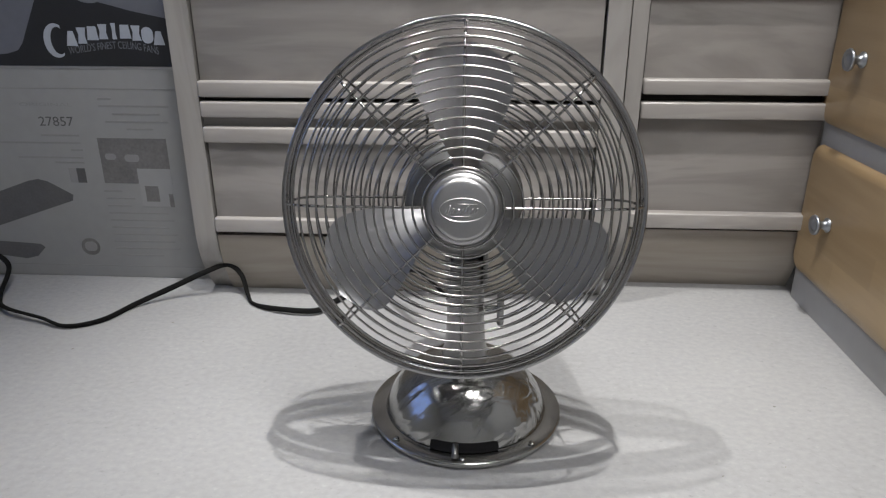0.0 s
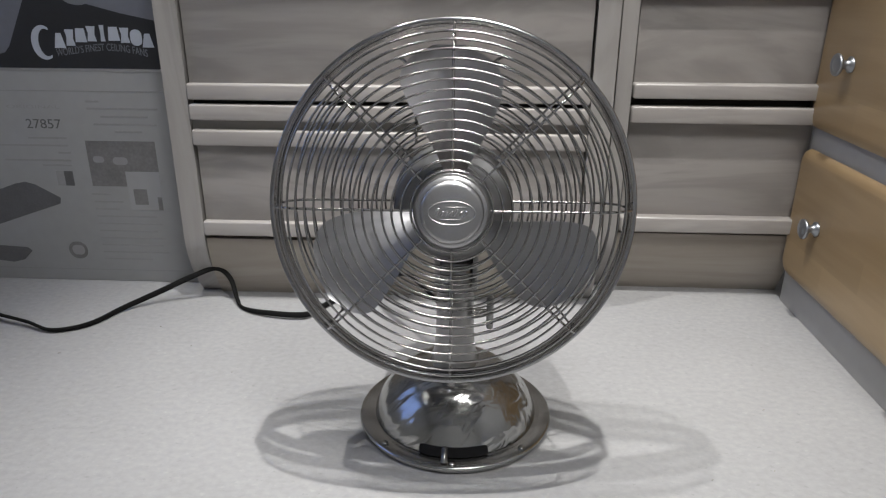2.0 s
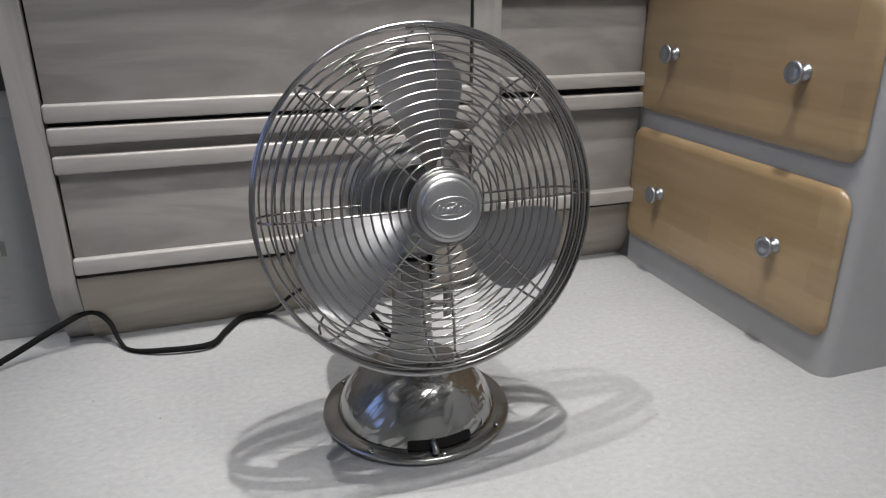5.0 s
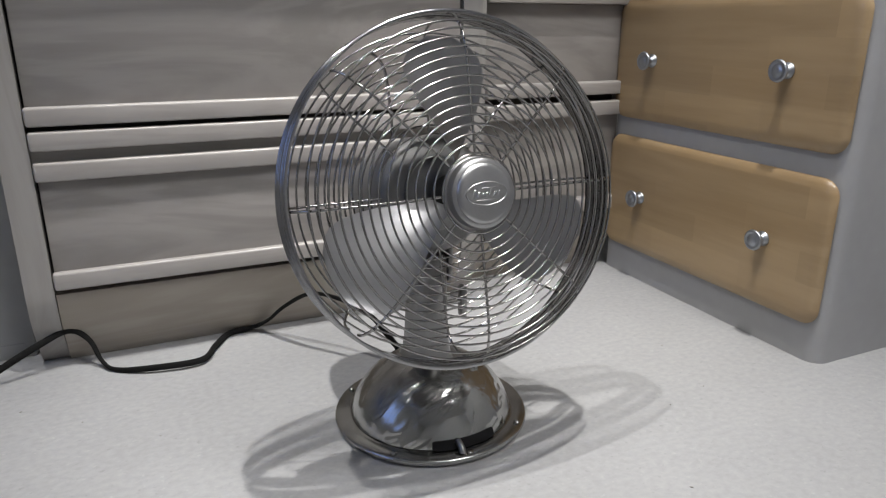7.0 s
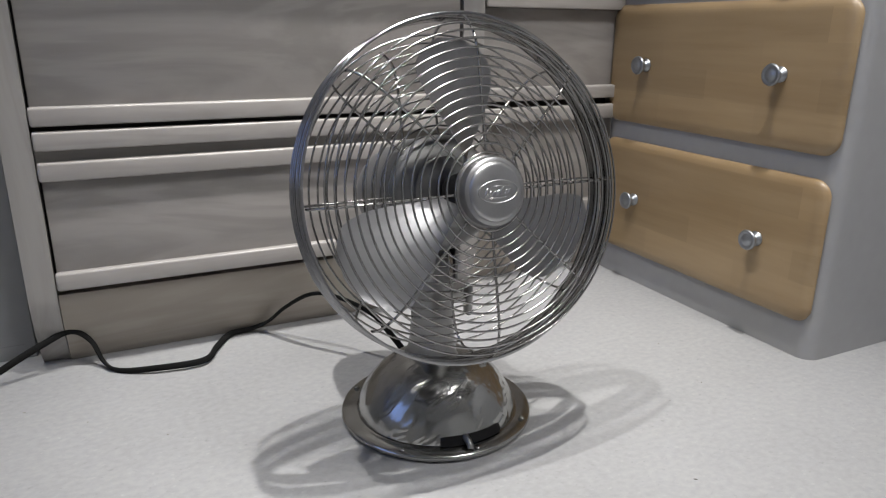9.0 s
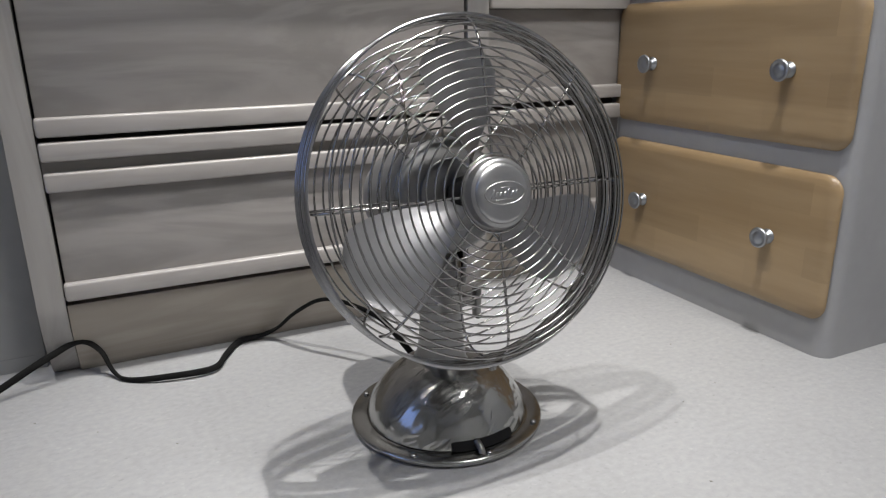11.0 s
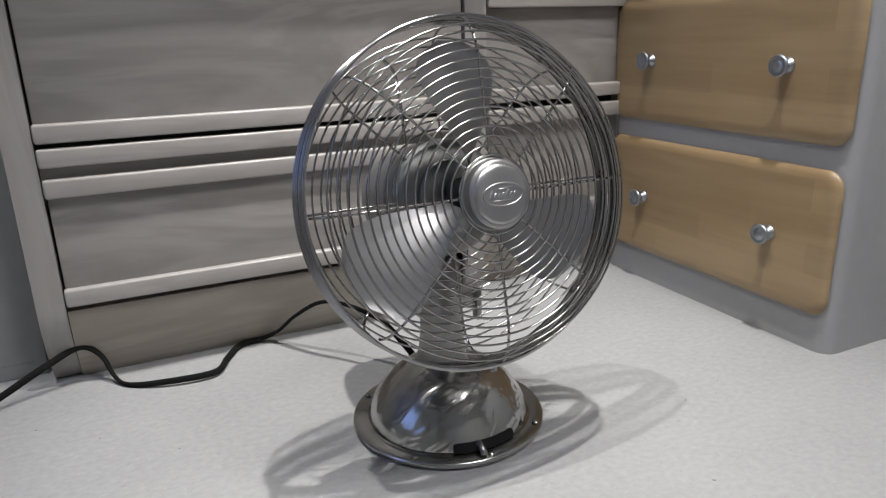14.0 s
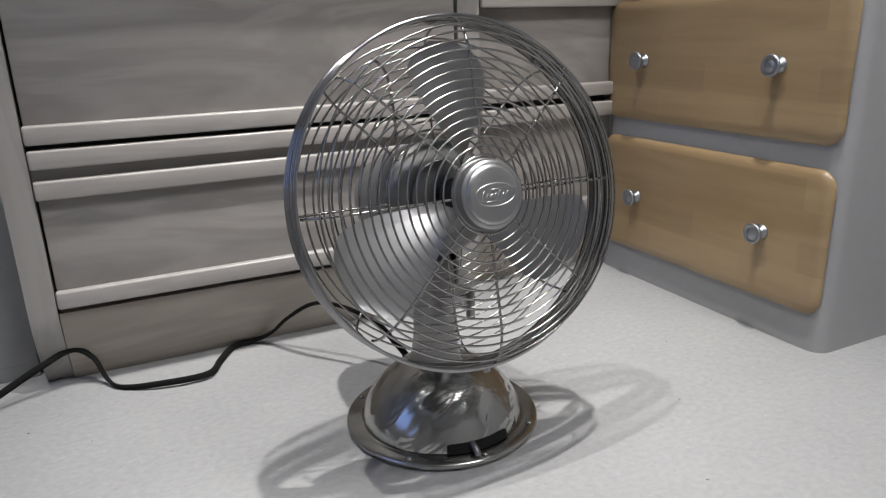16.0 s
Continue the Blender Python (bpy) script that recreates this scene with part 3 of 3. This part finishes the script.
    print_shape("pictured_blade", [(-0.62, 0.090), (-0.4840, 0.136), (-0.4815, 0.146), (-0.520, 0.168), (-0.536, 0.172), (-0.552, 0.169), (-0.66, 0.131), (-0.66, 0.080)], INK_DARK, label="dark printed fan blade")
    print_shape("pictured_blade", [(-0.66, 0.064), (-0.556, 0.058), (-0.549, 0.052), (-0.565, 0.036), (-0.585, 0.031), (-0.66, 0.040)], INK_DARK, label="dark printed fan blade")
    print_shape("seal", rounded(-0.485, 0.040, -0.453, 0.070, 0.0145, 6), INK_MID)
    print_shape("seal_mark", rounded(-0.479, 0.047, -0.458, 0.064, 0.007, 5), INK_GREY, 0.0008)


carton()


# ---- the table fan ----
FAN_X, FAN_Y = 0.1740, 1.0145
TILT_UP, TURN_HEAD = radians(12), radians(1.2)
RING_AT = Vector((0.1709, 0.939, 0.2815))
AXIS = Vector((math.sin(TURN_HEAD) * math.cos(TILT_UP), -math.cos(TURN_HEAD) * math.cos(TILT_UP), math.sin(TILT_UP)))
RIGHT = Vector((math.cos(TURN_HEAD), math.sin(TURN_HEAD), 0))
HEAD = Matrix((RIGHT, AXIS.cross(RIGHT), AXIS)).transposed().to_4x4()
HEAD.translation = RING_AT
RIM = 0.1665


def drum_line(r0, flat_to, flat_s, rim_s, power):
    """(radius, place along the axis) from the middle over a flat face and a rounded shoulder to the rim."""
    line = [(r0 + (flat_to - r0) * i / 30, flat_s) for i in range(30)]
    for i in range(61):
        t = math.pi / 2 * i / 60
        line.append((flat_to + (RIM - flat_to) * math.sin(t) ** (2 / power), rim_s + (flat_s - rim_s) * math.cos(t) ** (2 / power)))
    return line


def even_points(line, count):
    acc = [0.0]
    for a, b in zip(line, line[1:]):
        acc.append(acc[-1] + math.hypot(b[0] - a[0], b[1] - a[1]))
    out = []
    for k in range(count):
        want = acc[-1] * k / (count - 1)
        i = min(range(len(acc) - 1), key=lambda n: abs((acc[n] + acc[n + 1]) / 2 - want)) if 0 < k < count - 1 else (0 if k == 0 else len(acc) - 2)
        u = (want - acc[i]) / max(1e-9, acc[i + 1] - acc[i])
        u = max(0.0, min(1.0, u))
        out.append(tuple(line[i][n] + u * (line[i + 1][n] - line[i][n]) for n in (0, 1)))
    return out


FRONT = drum_line(0.0362, 0.118, 0.0445, 0.013, 2.1)
REAR = drum_line(0.060, 0.128, -0.056, -0.020, 2.6)


def guard(fan, name, line, rings, wire, label, spokes, inward):
    side = 1 if inward < 0 else -1
    # the rim: a narrow band with rolled beads and grooves between them
    beads = ((0.0008, 0.0030), (0.0066, 0.0022), (0.0128, 0.0030)) if side > 0 else ((-0.0036, 0.0016), (-0.0096, 0.0016), (-0.0172, 0.0028))
    edge = []
    for along, width in beads:
        for a in (0, 30, 60, 90, 120, 150, 180):
            edge.append((0.1662 + 0.0023 * math.sin(radians(a)), along + side * width * (0.5 - 0.5 * math.cos(radians(a)))))
    edge += [(radius - 0.0010, along) for radius, along in reversed(edge)]
    rim = lathe([(radius + 0.0014, along - 0.0035) for radius, along in edge], HEAD, 160, True)
    g = part(name, rim, BAND, fan, label, angle=60)
    for r, s in even_points(line, rings)[:-3]:
        pts = [HEAD @ Vector((r * math.cos(a), r * math.sin(a), s)) for a in (2 * math.pi * i / 96 for i in range(96))]
        part("ring_wire", tube(pts, wire, 8, True), WIRE, g, angle=85)
    for k in range(spokes):
        a = 2 * math.pi * k / spokes
        pts = [HEAD @ Vector(((r - 0.002) * math.cos(a), (r - 0.002) * math.sin(a), s + inward)) for r, s in even_points(line, 30)]
        part("spoke", tube(pts, wire * 1.25, 8), WIRE, g, angle=85)
    return g


def blade_mesh(angle):
    """A wide paddle, pitched and slightly dished, 1.4 mm thick."""
    bm = bmesh.new()
    rows, cols, thick = 18, 14, 0.0007
    sheets = []
    for side in (1, -1):
        sheet = []
        for i in range(rows + 1):
            u = i / rows
            r = 0.017 + 0.131 * u
            half = radians(10 + 14 * math.sin(math.pi * min(1, 0.12 + 0.62 * u)) ** 1.3)
            tip = math.sqrt(max(0.0, 1 - max(0.0, (u - 0.80) / 0.20) ** 2 * 0.92))
            line = []
            for j in range(cols + 1):
                v = 2 * j / cols - 1
                a = angle + v * half * tip + radians(7) * u
                z = -0.004 + 0.019 * v * tip * (1 - 0.35 * u) + 0.004 * (v * v - 0.5) + side * thick
                line.append(bm.verts.new(HEAD @ Vector((r * math.cos(a), r * math.sin(a), z))))
            sheet.append(line)
        sheets.append(sheet)
    for s, sheet in enumerate(sheets):
        for i in range(rows):
            for j in range(cols):
                q = (sheet[i][j], sheet[i + 1][j], sheet[i + 1][j + 1], sheet[i][j + 1])
                bm.faces.new(q if s == 0 else q[::-1])
    a, b = sheets
    border = [(i, 0) for i in range(rows)] + [(rows, j) for j in range(cols)] + [(i, cols) for i in range(rows, 0, -1)] + [(0, j) for j in range(cols, 0, -1)]
    for p, q in zip(border, border[1:] + border[:1]):
        bm.faces.new((a[p[0]][p[1]], b[p[0]][p[1]], b[q[0]][q[1]], a[q[0]][q[1]]))
    return bm


def fan():
    f = thing("table_fan", (FAN_X, FAN_Y, 0), "brushed nickel table fan with a round wire guard, on the floor", "fan")
    up = Matrix.Translation((FAN_X, FAN_Y, 0))
    base_profile = [(0, 0.0), (0.106, 0.0), (0.1100, 0.0015), (0.1115, 0.0045), (0.1110, 0.0072), (0.1090, 0.0085), (0.0970, 0.0088), (0.0945, 0.0091)]
    dome = [(0.0936, 0.0105), (0.0930, 0.0128), (0.0914, 0.0175), (0.0888, 0.0240), (0.0853, 0.0308), (0.0810, 0.0375), (0.0760, 0.0442), (0.0702, 0.0510), (0.0640, 0.0568), (0.0573, 0.0619),
            (0.0500, 0.0662), (0.0430, 0.0692), (0.0360, 0.0713), (0.0280, 0.0729), (0, 0.0738)]
    base = part("base", lathe(base_profile + [(0.0925, 0.0100), (0, 0.0100)], up, 96), STEEL, f, "round nickel foot plate with a screwed rim", angle=70)
    part("dome", lathe([(0.0915, 0.0101)] + dome, up, 96), STROKED_STEEL, base, "domed polished nickel cover with brushed strokes", angle=70)
    for turn in (-45, 45, 135, 225, 270):
        a = radians(turn)
        sx, sy = FAN_X + 0.1043 * math.cos(a), FAN_Y + 0.1043 * math.sin(a)
        part("screw", lathe([(0.0034, 0.0085), (0.0034, 0.0104), (0.0024, 0.0114), (0, 0.0118)], Matrix.Translation((sx, sy, 0)), 16), STEEL, base)
    # speed slot: a dark strip bent round the dome's foot
    bm = bmesh.new()
    grid = []
    for i in range(17):
        a = radians(-89.3 + 23 * (2 * i / 16 - 1))
        line = []
        ease = 0.0012 if i in (0, 16) else 0.0
        for z, r in ((0.0100 + ease, 0.0956), (0.0130, 0.0942), (0.0165, 0.0932), (0.0195 - ease, 0.0920)):
            line.append(bm.verts.new((FAN_X + r * math.cos(a), FAN_Y + r * math.sin(a), z)))
        grid.append(line)
    for p, q in zip(grid, grid[1:]):
        for k in range(3):
            bm.faces.new((p[k], q[k], q[k + 1], p[k + 1]))
    geom = bmesh.ops.extrude_face_region(bm, geom=bm.faces[:])["geom"]
    for v in geom:
        if isinstance(v, bmesh.types.BMVert):
            d = Vector((FAN_X - v.co.x, FAN_Y - v.co.y, 0)).normalized()
            v.co += d * 0.004
    part("speed_slot", bm, BLACK, base, "black curved speed slot", smooth=False)
    a = radians(-95)
    lx, ly = FAN_X + 0.0945 * math.cos(a), FAN_Y + 0.0945 * math.sin(a)
    lever = tube(smooth_line([(lx, ly + 0.002, 0.0175), (lx, ly - 0.004, 0.0165), (lx, ly - 0.0085, 0.0135), (lx, ly - 0.0095, 0.0108)], 4), 0.0036, 12)
    part("speed_lever", lever, NECK, base, "small round speed lever")
    # neck: an oval pillar that flares into the dome
    bm = bmesh.new()
    rows = []
    for z, hx, hy in ((0.070, 0.0285, 0.036), (0.076, 0.0250, 0.033), (0.090, 0.0230, 0.031), (0.110, 0.0215, 0.029), (0.150, 0.0205, 0.0275), (0.190, 0.0200, 0.027), (0.198, 0.017, 0.024)):
        rows.append([bm.verts.new((FAN_X - 0.0015 + hx * math.copysign(abs(math.cos(t)) ** 0.75, math.cos(t)), FAN_Y + 0.008 + hy * math.copysign(abs(math.sin(t)) ** 0.75, math.sin(t)), z))
                     for t in (2 * math.pi * i / 32 for i in range(32))])
    for p, q in zip(rows, rows[1:]):
        for i in range(32):
            j = (i + 1) % 32
            bm.faces.new((p[i], p[j], q[j], q[i]))
    bm.faces.new(rows[0][::-1])
    bm.faces.new(rows[-1])
    neck = part("neck", bm, NECK, f, "dull nickel oval neck", angle=60)
    part("tilt_stem", tube([(FAN_X + 0.018, FAN_Y - 0.006, 0.138), (FAN_X + 0.037, FAN_Y - 0.006, 0.138)], 0.0032, 12), STEEL, neck)
    part("tilt_knob", box((FAN_X + 0.0335, FAN_Y - 0.0125, 0.118), (FAN_X + 0.0415, FAN_Y + 0.0005, 0.157), bevel=0.0035, segments=3), NECK, neck, "winged tilt knob")
    for dx in (-0.024, 0.017):
        part("yoke", box((FAN_X + dx, FAN_Y - 0.012, 0.165), (FAN_X + dx + 0.006, FAN_Y + 0.022, 0.232), bevel=0.002), NECK, neck)
    # motor and blades
    motor = [(0, -0.212), (0.018, -0.210), (0.034, -0.203), (0.046, -0.190), (0.054, -0.170), (0.0585, -0.140), (0.060, -0.100), (0.060, -0.054), (0.053, -0.047), (0.030, -0.045), (0, -0.045)]
    mo = part("motor_housing", lathe(motor, HEAD, 64), MOTOR, f, "rounded nickel motor housing", angle=50)
    part("motor_face", lathe([(0, -0.034), (0.020, -0.034), (0.024, -0.036), (0.037, -0.041), (0.038, -0.0445), (0, -0.0445)], HEAD, 48), NECK, mo, "dull nickel motor face")
    part("blade_hub", lathe([(0, 0.034), (0.012, 0.034), (0.016, 0.031), (0.0185, 0.020), (0.0190, -0.012), (0.018, -0.020), (0, -0.020)], HEAD, 48), BLACK, f, "black plastic blade hub")
    for k in range(3):
        part("blade", blade_mesh(radians(205 + 120 * k)), BLADE, f, "silver paddle blade")
    # guards
    guard(f, "front_guard", FRONT, 18, 0.00105, "drum-shaped wire front guard with eight spokes", 8, -0.0022)
    rear = guard(f, "rear_guard", REAR, 15, 0.00105, "drum-shaped wire rear guard", 8, 0.0022)
    for x, side in ((-0.038, -1), (0.0275, 1)):
        pts = [(x, 0.058, -0.059), (x, 0.088, -0.0585), (x + side * 0.001, 0.112, -0.0575), (x + side * 0.004, 0.128, -0.0555), (x + side * 0.012, 0.138, -0.053), (x + side * 0.019, 0.142, -0.051)]
        part("strut", tube(smooth_line([HEAD @ Vector(p) for p in pts], 6), 0.0016, 8), WIRE, rear, angle=85)
    # clamp that holds the two halves of the rim together below
    part("rim_clamp", tube([HEAD @ Vector((0.001, -0.1725, -0.024)), HEAD @ Vector((0.001, -0.1725, 0.006))], 0.0017, 10), STEEL, rear, "small screw clamp under the rim", angle=70)
    for s in (-0.021, 0.001):
        bm = box((-0.0025, -0.1765, s - 0.0018), (0.0042, -0.1668, s + 0.0018), bevel=0.0008)
        bmesh.ops.transform(bm, matrix=HEAD, verts=bm.verts[:])
        part("clamp_lug", bm, NECK, rear)
    badge = [(0, 0.0590), (0.0150, 0.0589), (0.0235, 0.0583), (0.0262, 0.0574), (0.0275, 0.0560), (0.0280, 0.0545), (0.0292, 0.0542), (0.0312, 0.0530), (0.0322, 0.0505), (0.0326, 0.0440), (0.0342, 0.0430), (0.0342, 0.0405), (0, 0.0405)]
    bd = part("badge", lathe(badge, HEAD, 64), STEEL_SATIN, f, "round satin nickel badge with a raised oval mark", angle=35)
    oval = [HEAD @ Vector((0.0205 * math.cos(t), 0.0102 * math.sin(t), 0.0588)) for t in (2 * math.pi * i / 48 for i in range(48))]
    marks = tube(oval, 0.0006, 6, True)
    for x, y, w, h, lean in ((-0.0125, 0.0, 0.0010, 0.0080, 0.0015), (-0.0085, -0.0008, 0.0009, 0.0045, 0.001), (-0.0045, -0.0012, 0.0010, 0.0042, 0.001), (-0.0005, -0.0010, 0.0009, 0.0046, 0.001),
                             (0.0035, 0.0004, 0.0009, 0.0070, 0.0015), (0.0078, -0.0010, 0.0010, 0.0044, 0.001), (0.0118, -0.0006, 0.0009, 0.0050, 0.001), (-0.001, -0.0056, 0.0095, 0.0007, 0.0), (0.004, 0.0050, 0.0085, 0.0007, 0.0)):
        before = set(marks.verts)
        box((x - w, y - h / 2, 0.0580), (x + w, y + h / 2, 0.0594), bevel=0.0004, segments=1, bm=marks)
        fresh = [v for v in marks.verts if v not in before]
        for v in fresh:
            v.co.x += lean * (v.co.y - y) / h * 2
        bmesh.ops.transform(marks, matrix=HEAD, verts=fresh)
    part("raised_mark", marks, STEEL_SATIN, bd, "raised oval maker's mark")
    # cord
    line = smooth_line([(-0.72, 1.34, 0.03), (-0.645, 1.345, 0.052), (-0.592, 1.33, 0.035), (-0.578, 1.275, 0.0035), (-0.532, 1.222, 0.012), (-0.460, 1.196, 0.010), (-0.415, 1.182, 0.0050), (-0.372, 1.204, 0.0045),
                        (-0.345, 1.258, 0.006), (-0.300, 1.290, 0.020), (-0.250, 1.306, 0.041), (-0.214, 1.313, 0.052), (-0.192, 1.309, 0.036), (-0.180, 1.295, 0.009), (-0.163, 1.272, 0.0035),
                        (-0.120, 1.250, 0.0075), (-0.060, 1.247, 0.0075), (-0.037, 1.287, 0.0055), (-0.012, 1.325, 0.0050), (0.020, 1.328, 0.0065), (0.042, 1.308, 0.023), (0.060, 1.278, 0.052), (0.087, 1.235, 0.083), (0.115, 1.201, 0.086), (0.148, 1.160, 0.072),
                        (0.166, 1.140, 0.048), (0.180, 1.122, 0.026), (0.184, 1.100, 0.022), (0.182, 1.085, 0.026)], 7)
    part("power_cord", tube(line, 0.0045, 14, flat=0.56, twist=0.052, phase=1.5), CORD, f, angle=85, label="black power cord lying in loose waves on the floor")


fan()
